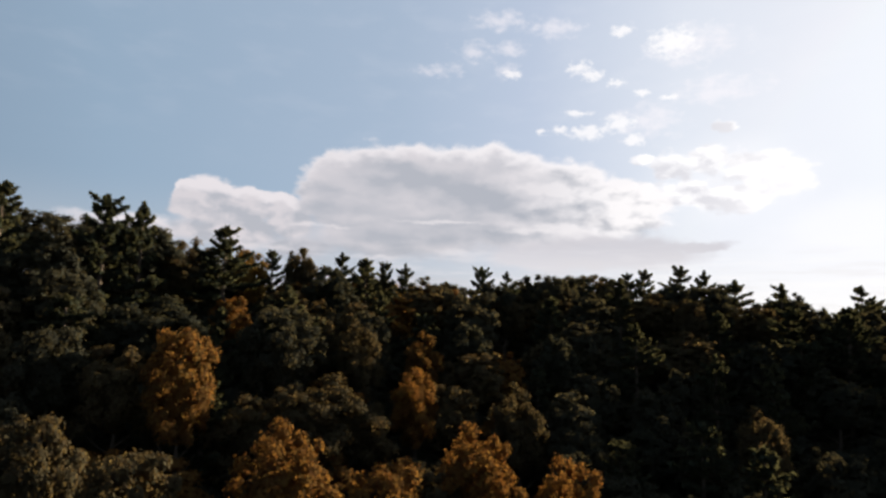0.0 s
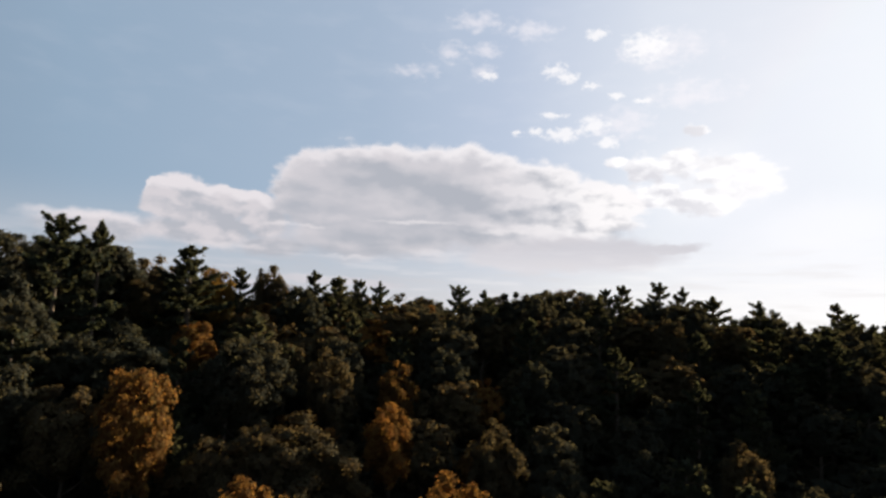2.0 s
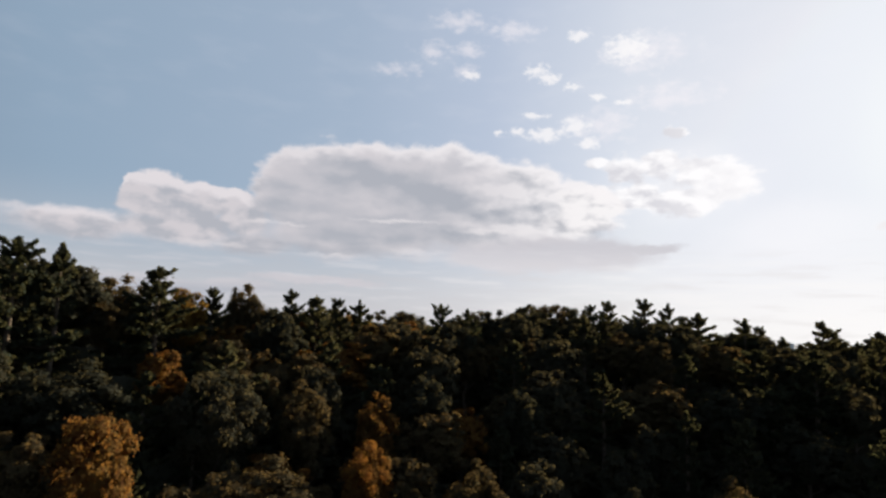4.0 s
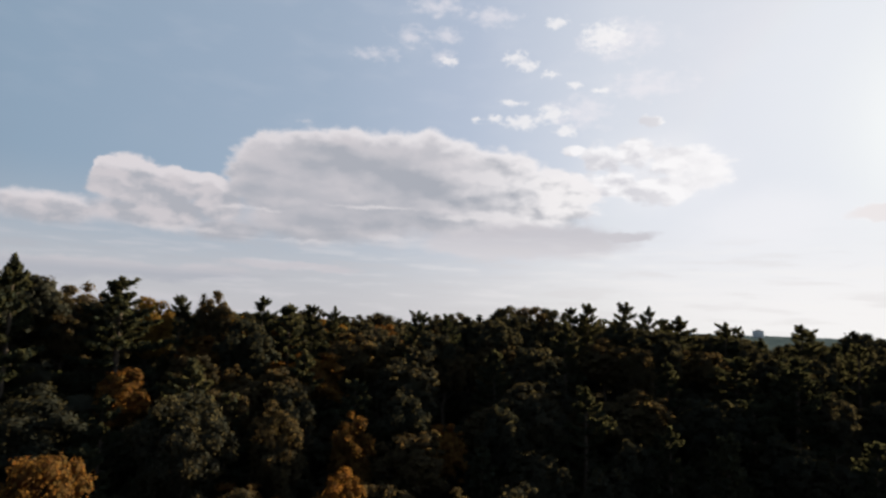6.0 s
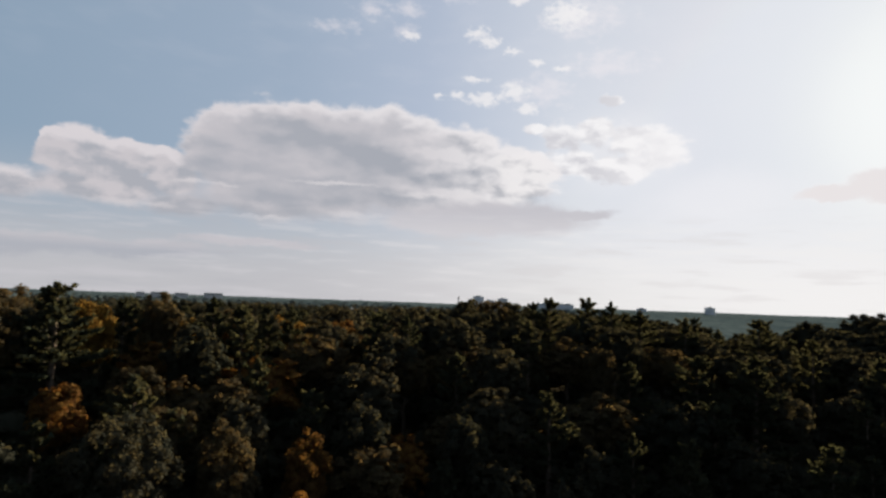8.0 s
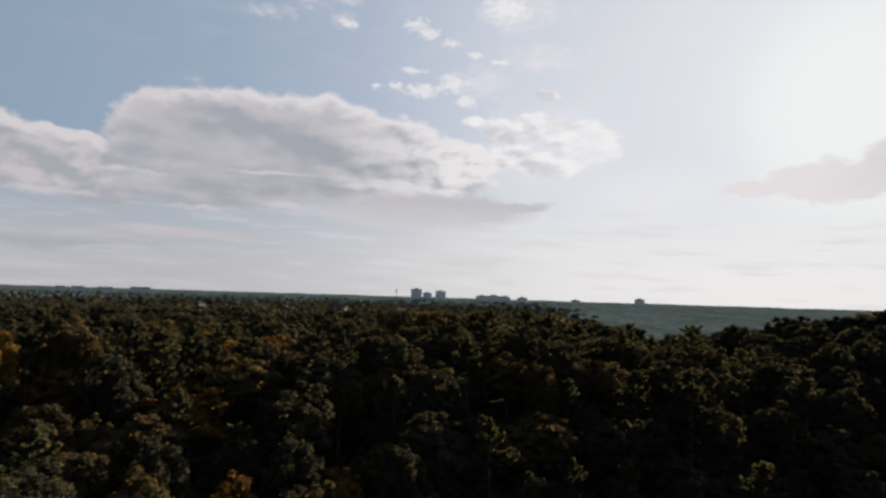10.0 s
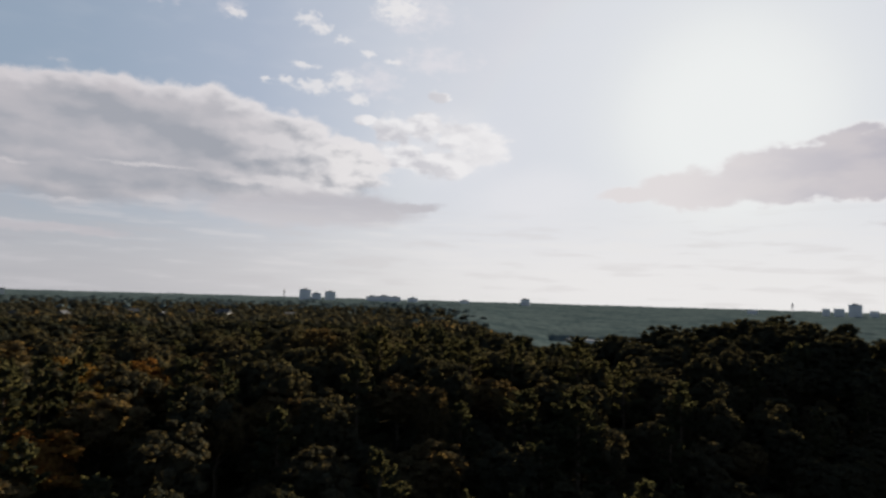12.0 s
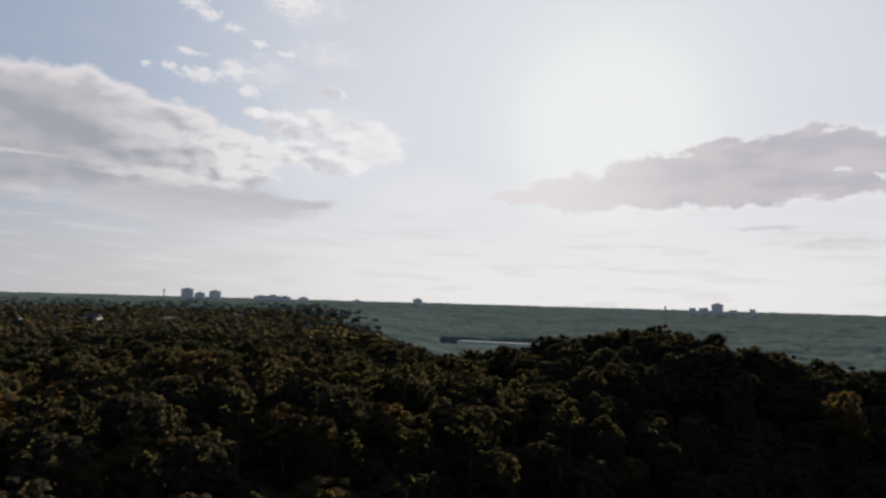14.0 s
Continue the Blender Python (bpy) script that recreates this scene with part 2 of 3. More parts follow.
    heap = n.math("MULTIPLY", heap, n.math("MAXIMUM", aside, over))
    air = n.mix(n.math("MULTIPLY", heap, 0.9), air, c(0.30, 0.29, 0.30))
    # the clear zenith, out of view, is deepened to lower the fill light
    air = n.mix(n.step(el, 34.0, 68.0, 0.0, 0.42), air, c(0.12, 0.17, 0.25))
    ground = n.step(z, -0.02, -0.002)
    air = n.mix(ground, c(0.03, 0.033, 0.03), air)
    back = n.put("ShaderNodeBackground")
    n.feed(back.inputs[0], air)
    back.inputs[1].default_value = 0.1
    n.feed(n.put("ShaderNodeOutputWorld").inputs[0], back.outputs[0])


build_sky()


# ---- materials ----
def foliage(name, base, second, gloss=0.9, through=0.2, spec=0.0, spread=0.45):
    """Leaves: two hues that vary from tree to tree, from clump to clump and from leaf to leaf."""
    mat = bpy.data.materials.new(name)
    mat.use_nodes = True
    n = Nodes(mat.node_tree)
    info, geo, pos = n.put("ShaderNodeObjectInfo"), n.put("ShaderNodeNewGeometry"), n.put("ShaderNodeTexCoord")
    patch = n.noise(n.vec("ADD", pos.outputs["Object"], n.vec("MULTIPLY", info.outputs["Location"], (0.37, 0.21, 0.0))), 0.35, 3.0)
    tone = n.math("ADD", n.math("MULTIPLY", patch, 0.9), n.math("MULTIPLY_ADD", info.outputs["Random"], 0.5, -0.2), clamp=True)
    colour = n.mix(tone, base, second)
    value = n.math("MULTIPLY_ADD", geo.outputs["Random Per Island"], spread, 1.0 - spread / 2)
    hsv = n.put("ShaderNodeHueSaturation")
    n.feed(hsv.inputs["Value"], value)
    n.feed(hsv.inputs["Hue"], n.math("MULTIPLY_ADD", geo.outputs["Random Per Island"], 0.03, 0.485))
    n.feed(hsv.inputs["Color"], colour)
    leaf = n.put("ShaderNodeBsdfPrincipled")
    n.feed(leaf.inputs["Base Color"], hsv.outputs[0])
    leaf.inputs["Roughness"].default_value = gloss
    leaf.inputs["Specular IOR Level"].default_value = spec
    thin = n.put("ShaderNodeBsdfTranslucent")
    n.feed(thin.inputs[0], n.mix(1.0, hsv.outputs[0], (1.33, 1.07, 0.66), "MULTIPLY"))
    both = n.put("ShaderNodeMixShader")
    both.inputs[0].default_value = through
    n.feed(both.inputs[1], leaf.outputs[0])
    n.feed(both.inputs[2], thin.outputs[0])
    n.feed(n.put("ShaderNodeOutputMaterial").inputs[0], both.outputs[0])
    return mat


def surface(name, base, second, scale=1.0, rough=0.8, bump=0.3, metal=0.0, ior_level=0.4, depth=0.1):
    """An opaque surface with stains at one scale and grain at another."""
    mat = bpy.data.materials.new(name)
    mat.use_nodes = True
    n = Nodes(mat.node_tree)
    pos = n.put("ShaderNodeTexCoord").outputs["Object"]
    wide, fine = n.noise(pos, scale, 4.0), n.noise(pos, scale * 9, 3.0)
    tone = n.math("ADD", n.math("MULTIPLY", n.step(wide, 0.3, 0.7), 0.7), n.math("MULTIPLY", fine, 0.3))
    bsdf = n.put("ShaderNodeBsdfPrincipled")
    n.feed(bsdf.inputs["Base Color"], n.mix(tone, base, second))
    bsdf.inputs["Roughness"].default_value, bsdf.inputs["Metallic"].default_value = rough, metal
    bsdf.inputs["Specular IOR Level"].default_value = ior_level
    lift = n.put("ShaderNodeBump")
    lift.inputs["Strength"].default_value, lift.inputs["Distance"].default_value = bump, depth
    n.feed(lift.inputs["Height"], n.math("ADD", wide, n.math("MULTIPLY", fine, 0.4)))
    n.feed(bsdf.inputs["Normal"], lift.outputs[0])
    n.feed(n.put("ShaderNodeOutputMaterial").inputs[0], bsdf.outputs[0])
    return mat


GREEN = foliage("green_leaves", (0.029, 0.034, 0.026), (0.052, 0.050, 0.036), through=0.50)
OLIVE = foliage("olive_leaves", (0.050, 0.045, 0.029), (0.083, 0.067, 0.038), through=0.50)
RUST = foliage("rust_leaves", (0.074, 0.049, 0.021), (0.159, 0.085, 0.027), through=0.50)
GOLD = foliage("gold_leaves", (0.102, 0.073, 0.024), (0.193, 0.119, 0.031), through=0.50)
NEEDLES = foliage("pine_needles", (0.026, 0.034, 0.025), (0.046, 0.050, 0.032), through=0.50)
BARK = surface("bark", (0.05, 0.04, 0.03), (0.11, 0.09, 0.07), 3.0, 1.0, 0.6, 0.0, 0.0)
SOIL = surface("forest_floor", (0.018, 0.017, 0.012), (0.036, 0.030, 0.018), 0.15, 1.0, 0.4, 0.0, 0.0)
# air haze is painted into these bluish colours of the far woods
HAZED_FAR_LEAVES = surface("hazed_far_canopy", (0.029, 0.046, 0.053), (0.062, 0.083, 0.088), 0.012, 1.0, 0.6, 0.0, 0.0, 3.0)
HAZED_BLUE_LEAVES = foliage("hazed_blue_green_canopy", (0.05, 0.072, 0.078), (0.068, 0.088, 0.092), 0.9, 0.2, 0.0)
# lightened and blued in its base colour to stand for haze
HAZED_CONCRETE = surface("hazed_pale_concrete", (0.62, 0.67, 0.70), (0.70, 0.75, 0.78), 0.05, 0.9, 0.1, 0.0, 0.1)
SIDING = surface("pale_siding", (0.48, 0.48, 0.47), (0.58, 0.58, 0.56), 0.3, 0.95, 0.2, 0.0, 0.05)
ROOFING = surface("grey_roofing", (0.055, 0.06, 0.07), (0.085, 0.09, 0.10), 0.2, 0.95, 0.2, 0.0, 0.0)
STEEL = surface("galvanised_steel", (0.12, 0.13, 0.14), (0.18, 0.18, 0.19), 1.0, 0.7, 0.1, 0.0)
MEMBRANE = surface("white_roof_membrane", (0.18, 0.20, 0.225), (0.22, 0.24, 0.265), 0.03, 0.95, 0.05, 0.0, 0.0)
GLASS = surface("dark_window_glass", (0.03, 0.035, 0.04), (0.05, 0.055, 0.06), 0.5, 0.15, 0.0)


# ---- lie of the land (metres, z = 0 near the foot of the slope) ----
def smooth(v):
    v = min(1.0, max(0.0, v))
    return v * v * (3 - 2 * v)


def canopy(x, y):
    """Mean height of the treetops."""
    r, a = math.hypot(x, y), math.degrees(math.atan2(x, y))
    s = y - 0.45 * 40 * math.tanh(x / 40)
    c = -15 + 26 * smooth((s - 48) / 80) + 7.5 * smooth((-x - 12) / 45) * smooth((y - 40) / 50) * (1 - smooth((y - 88) / 45))
    c -= 4.5 * math.exp(-(((x - 108) / 40) ** 2 + ((y - 180) / 55) ** 2))
    c += 3 * math.exp(-(((x - 60) / 45) ** 2 + ((y - 160) / 40) ** 2))
    flat = 10 - 9 * smooth((r - 250) / 650)
    c += (flat - c) * smooth((r - 230) / 120) * smooth((y + 50) / 100)
    c += (-14 - c) * smooth((a - 26) / 10) * smooth((r - 205 - 50 * smooth((a - 43) / 8)) / 230)
    u, v = 0.67 * (x - 193) - 0.74 * (y - 174), 0.74 * (x - 193) + 0.67 * (y - 174)
    c += 9.5 * math.exp(-((u / 48) ** 2 + (v / 42) ** 2))
    c += 4.5 * noise.noise((x * 0.004, y * 0.004, 9.0)) * smooth((r - 350) / 300) + 2.0 * noise.noise((x * 0.03, y * 0.03, 5.0)) * smooth((r - 120) / 60)
    return EYE + c + (15.5 - c) * smooth((r - 1000) / 3500)


def ground(x, y):
    return canopy(x, y) - 17 + 1.2 * noise.noise((x * 0.02, y * 0.02, 0.3))


# ---- mesh helpers ----
def shape(name, verts, faces, material, even=False):
    me = bpy.data.meshes.new(name)
    me.from_pydata([tuple(v) for v in verts], [], [tuple(f) for f in faces])
    me.materials.append(material)
    if even:
        me.polygons.foreach_set("use_smooth", [True] * len(me.polygons))
    me.update()
    return me


def part(name, bm, material, parent, label=""):
    """Links a bmesh or a mesh as one object under a thing or a part."""
    if isinstance(bm, bmesh.types.BMesh):
        me = bpy.data.meshes.new(name)
        bm.to_mesh(me)
        bm.free()
        me.materials.append(material)
    else:
        me = bm
    ob = new(name, me)
    ob.parent = parent
    return tagged(ob, label)


def tube(points, radii, sides=7):
    """Verts and faces of a tapered tube along points."""
    verts, faces = [], []
    for i, p in enumerate(points):
        p = Vector(p)
        ahead = (Vector(points[min(i + 1, len(points) - 1)]) - Vector(points[max(i - 1, 0)])).normalized()
        u = ahead.orthogonal().normalized()
        v = ahead.cross(u)
        for k in range(sides):
            t = 2 * math.pi * k / sides
            verts.append(p + radii[i] * (math.cos(t) * u + math.sin(t) * v))
    for i in range(len(points) - 1):
        for k in range(sides):
            a, b = i * sides + k, i * sides + (k + 1) % sides
            faces.append((a, b, b + sides, a + sides))
    faces.append(tuple(range((len(points) - 1) * sides, len(points) * sides)))
    return verts, faces


def joined(pieces):
    verts, faces = [], []
    for v, f in pieces:
        base = len(verts)
        verts += list(v)
        faces += [tuple(i + base for i in q) for q in f]
    return verts, faces


def leaf_cards(rng, places, normals, size, long=1.0, shake=0.38):
    """Three-cornered sprays of leaves at places, facing roughly along normals. Returns arrays of verts and faces."""
    k = len(places)
    nrm = normals + rng.normal(0, shake, (k, 3))
    nrm /= np.linalg.norm(nrm, axis=1)[:, None]
    u = np.cross(nrm, rng.normal(0, 1, (k, 3)))
    u /= np.linalg.norm(u, axis=1)[:, None] + 1e-9
    v = np.cross(nrm, u)
    s = (size * rng.uniform(0.55, 1.35, k))[:, None]
    dip = -0.25 * s * nrm
    corners = np.stack([places - u * s * 0.62 * long - v * s * 0.25 + dip, places + u * s * 0.62 * long - v * s * 0.3 + dip, places + v * s * 0.62], 1)
    return corners.reshape(-1, 3), np.arange(3 * k).reshape(k, 3)


def lump(rng, centre, radius, squash, rings=5, sides=8):
    """A rough, closed blob: the shaded inside of a clump of leaves."""
    verts, faces = [], []
    for i in range(rings + 1):
        lat = math.pi * (i / rings - 0.5)
        for k in range(sides):
            t = 2 * math.pi * (k + 0.5 * (i % 2)) / sides
            q = radius * (rng.uniform(0.85, 1.08) if 0 < i < rings else 0.92)
            verts.append((centre[0] + q * math.cos(lat) * math.cos(t), centre[1] + q * math.cos(lat) * math.sin(t), centre[2] + q * squash * math.sin(lat)))
    for i in range(rings):
        for k in range(sides):
            a, b = i * sides + k, i * sides + (k + 1) % sides
            faces += [(a, b, b + sides), (a, b + sides, a + sides)]
    return np.array(verts), np.array(faces)


def stack(pieces):
    verts = np.concatenate([p[0] for p in pieces])
    offs = np.cumsum([0] + [len(p[0]) for p in pieces[:-1]])
    faces = np.concatenate([p[1] + o for p, o in zip(pieces, offs)])
    return verts, faces


# A broadleaf tree is drawn 17 m high with a crown 9 m across, a pine 20 m high; both are scaled to their places.
def fitted(verts, high, wide):
    """Scales a crown to its nominal height and width."""
    flat = np.quantile(np.hypot(verts[:, 0], verts[:, 1]), 0.97)
    return verts * np.array([wide / flat, wide / flat, high / verts[:, 2].max()])


def broad_crown(seed, cards, size, spread=1.0, clumps=58, calm=0.0, body=0.0):
    """Crown of many tufts of leaves over uneven boughs, with dark gaps between them."""
    rng = np.random.default_rng(seed)
    pieces, tufts = [], []
    p1, p2 = rng.uniform(0, 6.28, 2)
    for i in range(clumps):
        t = (i + 0.5) / clumps
        lat = math.asin(max(-0.9, min(0.995, 1 - 1.7 * t)))
        lon = i * 2.399963 + rng.normal(0, 0.3)
        lobe = 1 + 0.16 * math.sin(2 * lon + p1) + 0.12 * math.sin(3 * lon + 4 * lat + p2)
        reach = lobe * rng.uniform(0.66, 1.03)
        level = 12.0 + 4.4 * reach * math.sin(lat)
        p = np.array([math.cos(lat) ** 0.8 * math.cos(lon) * 3.6 * reach * spread, math.cos(lat) ** 0.8 * math.sin(lon) * 3.6 * reach * spread, level])
        tufts.append((p, rng.uniform(0.55, 1.25)))
    total = sum(r * r for _, r in tufts)
    for p, r in tufts:
        k = max(3, int(cards * r * r / total))
        d = rng.normal(0, 1, (k, 3)) + 0.6 * np.array([0, 0, 1.0]) + 0.8 * (p - np.array([0, 0, 10.8])) / 4
        d /= np.linalg.norm(d, axis=1)[:, None]
        out = p + d * (r * (1 + rng.normal(0, 0.18, k)))[:, None] * np.array([1, 1, 0.8])
        whole = (p - np.array([0, 0, 10.8])) / 4
        pieces.append(leaf_cards(rng, out, (0.9 - 0.6 * calm) * d + (0.25 + 0.7 * calm) * whole, size, 1.0, 0.34 - 0.16 * calm))
        if body:
            pieces.append(lump(rng, p, r * body, 0.8, 2, 5))
    pieces.append(lump(rng, np.array([0, 0, 11.4]), (2.1 + 1.0 * calm) * spread, 1.35, 5, 8))
    k = cards // 8
    d = rng.normal(0, 1, (k, 3))
    d /= np.linalg.norm(d, axis=1)[:, None]
    pieces.append(leaf_cards(rng, np.array([0, 0, 11.4]) + d * np.array([2.3 * spread, 2.3 * spread, 3.1]), d, size * 1.3))
    verts, faces = stack(pieces)
    return fitted(verts, 16.8, 4.4), faces


def broad_trunk(seed):
    rng = random.Random(seed)
    bend = [(rng.uniform(-0.09, 0.09) * i, rng.uniform(-0.09, 0.09) * i, 2.2 * i - 0.6) for i in range(6)]
    pieces = [tube(bend, [0.34, 0.28, 0.25, 0.21, 0.17, 0.10], 8)]
    for k in range(7):
        a, base = 2.4 * k + rng.uniform(-0.3, 0.3), 5.6 + 0.72 * k
        i = min(4, int((base + 0.6) / 2.2))
        start = Vector(bend[i]).lerp(Vector(bend[i + 1]), (base + 0.6) / 2.2 - i)
        tip = start + Vector((math.cos(a) * 2.6, math.sin(a) * 2.6, 2.2))
        pieces.append(tube([start, start.lerp(tip, 0.5) + Vector((0, 0, -0.25)), tip], [0.12, 0.08, 0.03], 5))
    return joined(pieces)


def pine_limbs(seed, ragged):
    """Rows of (start, middle, tip, reach) for a white pine's whorls: level below, swept up near a blunt top, longer to one side."""
    rng = random.Random(seed)
    rows = []
    z, lee = 4.0, rng.uniform(0, 6.28)
    while z < 19.2:
        t = (z - 4.0) / 16.0
        whorl = 3.7 * (1 - t ** 1.7) ** 0.75 * (1 - 0.32 * t) + 0.30
        turn = rng.uniform(0, 6.28)
        for k in range(6):
            if rng.random() < 0.04 + 0.42 * ragged * (1 - 0.5 * t):
                continue
            a = turn + 6.28 * k / 6 + rng.uniform(-0.35, 0.35)
            q = whorl * rng.uniform(0.55 - 0.2 * ragged, 1.12 + 0.3 * ragged) * (1 + 0.28 * ragged * math.cos(a - lee))
            lift = q * (0.12 + 0.80 * t * t) + rng.uniform(-0.2, 0.3)
            start = Vector((0, 0, z + rng.uniform(-0.4, 0.4)))
            tip = start + Vector((math.cos(a) * q, math.sin(a) * q, lift))
            tip.z = min(tip.z, 19.7)
            mid = start.lerp(tip, 0.55) + Vector((0, 0, -0.20 * q))
            rows.append((start, mid, tip, q))
        z += rng.uniform(1.3, 2.1) * (1.0 - 0.3 * t)
    return rows


def pine_crown(seed, ragged, cards, size):
    """Feathery sprays of needles that follow each limb and its side twigs, upturned at the ends, with gaps of sky between the limbs."""
    rng = np.random.default_rng(seed)
    rows = pine_limbs(seed, ragged)
    pieces = []
    area = sum(0.5 + q for *_, q in rows)
    for start, mid, tip, q in rows:
        s, m, e = (np.array(v) for v in (start, mid, tip))
        out = (e - s) / np.linalg.norm(e - s)
        across = np.cross(out, np.array([0, 0, 1.0]))
        across /= np.linalg.norm(across) + 1e-6
        twigs = 4 + int(2.2 * q)
        each = max(2, int(cards * (0.5 + q) / area / twigs))
        for k in range(twigs):
            t = 0.25 + 0.75 * (k + rng.uniform(0.2, 0.9)) / twigs
            hub = (1 - t) ** 2 * s + 2 * t * (1 - t) * m + t * t * e
            fan = (1 if k % 2 else -1) * rng.uniform(0.2, 1.0) * (1.15 - t)
            twig = out * (0.7 + 0.3 * t) + across * fan + np.array([0, 0, rng.uniform(0.05, 0.5)])
            twig /= np.linalg.norm(twig)
            reach = (0.30 + 0.22 * q) * rng.uniform(0.7, 1.25)
            along = rng.random(each)
            girth = (0.10 + 0.055 * q) * (1.2 - along)
            puff = rng.normal(0, 1, (each, 3)) * girth[:, None] * np.array([1, 1, 0.75])
            spot = hub + twig * (reach * along)[:, None] + puff + np.array([0, 0, 0.12]) * (reach * along * along)[:, None]
            pieces.append(leaf_cards(rng, spot, puff / (girth[:, None] + 0.01) + np.array([0, 0, 0.4]), size, 1.5, 0.6))
    k = max(10, cards // 50)
    rise = rng.random(k)
    tops = rng.normal(0, 1, (k, 3)) * np.array([0.30, 0.30, 0.0]) * (1.05 - rise)[:, None] + np.stack([0 * rise, 0 * rise, 18.6 + 1.5 * rise], 1)
    pieces.append(leaf_cards(rng, tops, np.tile(np.array([0.5, 0.3, 0.6]), (k, 1)), size, 1.6))
    return stack(pieces)


def pine_trunk(seed, ragged):
    pieces = [tube([(0, 0, -0.6), (0.05, 0, 6), (0, 0.08, 12), (0.04, 0, 17), (0, 0, 20)], [0.36, 0.28, 0.20, 0.10, 0.03], 8)]
    for start, mid, tip, _ in pine_limbs(seed, ragged):
        pieces.append(tube([start, mid, tip], [0.07, 0.05, 0.02], 4))
    return joined(pieces)


BROAD = []
for i in range(6):
    BROAD.append((shape("trunk", *broad_trunk(20 + i), BARK, True), shape("crown", *broad_crown(40 + i, 8600, 0.255, 0.95 + 0.03 * i, body=0.7), GREEN), shape("crown", *broad_crown(40 + i, 2500, 0.42, 0.95 + 0.03 * i, calm=0.25, body=0.88), GREEN)))
PINES = []
for i in range(5):
    rag = (0.15, 0.3, 0.45, 0.6, 0.75)[i]
    PINES.append((shape("trunk", *pine_trunk(70 + i, rag), BARK, True), shape("crown", *pine_crown(70 + i, rag, 9000, 0.29), NEEDLES), shape("crown", *pine_crown(70 + i, rag, 2800, 0.46), NEEDLES)))

HUES = {
    "green": (GREEN, "broadleaf tree with dense dark green crown on the wooded slope"),
    "olive": (OLIVE, "broadleaf tree with olive and yellowing autumn leaves on the slope"),
    "rust": (RUST, "broadleaf tree with rust-orange autumn leaves on the slope"),
    "gold": (GOLD, "broadleaf tree with golden yellow autumn leaves on the slope"),
}


def plant_broadleaf(x, y, top, width, hue, shape_no, near, turn):
    base = ground(x, y)
    width = max(width, (0.37 if near else 0.43) * (top - base))
    root = new("broadleaf_tree")
    root.matrix_world = pose(x, y, base, 0, 0, turn) @ Matrix.Diagonal((width / 9, width / 9, (top - base) / 16.8, 1))
    trunk, fine, plain = BROAD[shape_no % len(BROAD)]
    part("trunk", trunk, BARK, root)
    crown = part("crown", fine if near else plain, GREEN, root)
    material, label = HUES[hue]
    crown.material_slots[0].link = "OBJECT"
    crown.material_slots[0].material = material
    return tagged(root, label, "tree", "trees on the slope")


def plant_pine(x, y, top, width, shape_no, near, turn):
    base = ground(x, y)
    root = new("pine_tree")
    root.matrix_world = pose(x, y, base, 0, 0, turn) @ Matrix.Diagonal((width / 6.6, width / 6.6, (top - base) / 20.2, 1))
    trunk, fine, plain = PINES[shape_no % len(PINES)]
    part("trunk", trunk, BARK, root)
    part("crown", fine if near else plain, NEEDLES, root)
    return tagged(root, ("tall dark green white pine with layered boughs on the ridge", "tall ragged white pine with open boughs above the canopy")[shape_no % 5 > 2], "tree", "pines on the slope")


# ---- ground and far country ----
def polar_sheet(name, radii, a0, a1, steps, height, material, closed=False):
    verts, faces = [], []
    for r in radii:
        for k in range(steps + (0 if closed else 1)):
            a = radians(a0 + (a1 - a0) * k / steps)
            x, y = r * math.sin(a), r * math.cos(a)
            verts.append((x, y, height(x, y)))
    row = steps + (0 if closed else 1)
    for i in range(len(radii) - 1):
        for k in range(steps):
            p, q = i * row + k, i * row + (k + 1) % row
            faces.append((p, q, q + row, p + row))
    return shape(name, verts, faces, material, True)


def in_clearing(x, y):
    r, a = math.hypot(x, y), math.degrees(math.atan2(x, y))
    return 34.0 < a < 47.0 and 690 < r < 900


land = new("ground", polar_sheet("ground", [0.5 * 1.12 ** i for i in range(82)], 0, 360, 144, ground, SOIL, True))
tagged(land, "brown leaf-littered forest floor under the trees", "ground", kind="structure")


def woods_top(x, y):
    r = math.hypot(x, y)
    rough = 3.2 * noise.noise((x * 0.11, y * 0.11, 1.0)) + 2.5 * noise.noise((x * 0.03, y * 0.03, 4.0)) + 4.0 * noise.noise((x * 0.006, y * 0.006, 7.0)) * smooth((r - 900) / 900)
    top = canopy(x, y) - 2.6 - 4.0 * (1 - smooth((r - 1300) / 900)) * (1 - smooth((math.degrees(math.atan2(x, y)) - 24) / 9)) + (0.7 + 0.4 * smooth((r - 500) / 500)) * rough - 14 * (1 - smooth((r - 380) / 90))
    if in_clearing(x, y):
        # the wood stands lower round the shed, so that its roof shows
        top = min(top, EYE - 22.5 if r < 795 else EYE - 26 if r < 852 else EYE - 21.5 + (r - 852) * 0.2)
    return top


far = new("far_woods", polar_sheet("far_woods", [380 * 1.0172 ** i for i in range(150)], -46, 82, 460, woods_top, HAZED_FAR_LEAVES))
tagged(far, "distant unbroken autumn woodland reaching the horizon, coloured bluish for haze", "woods", kind="stuff")

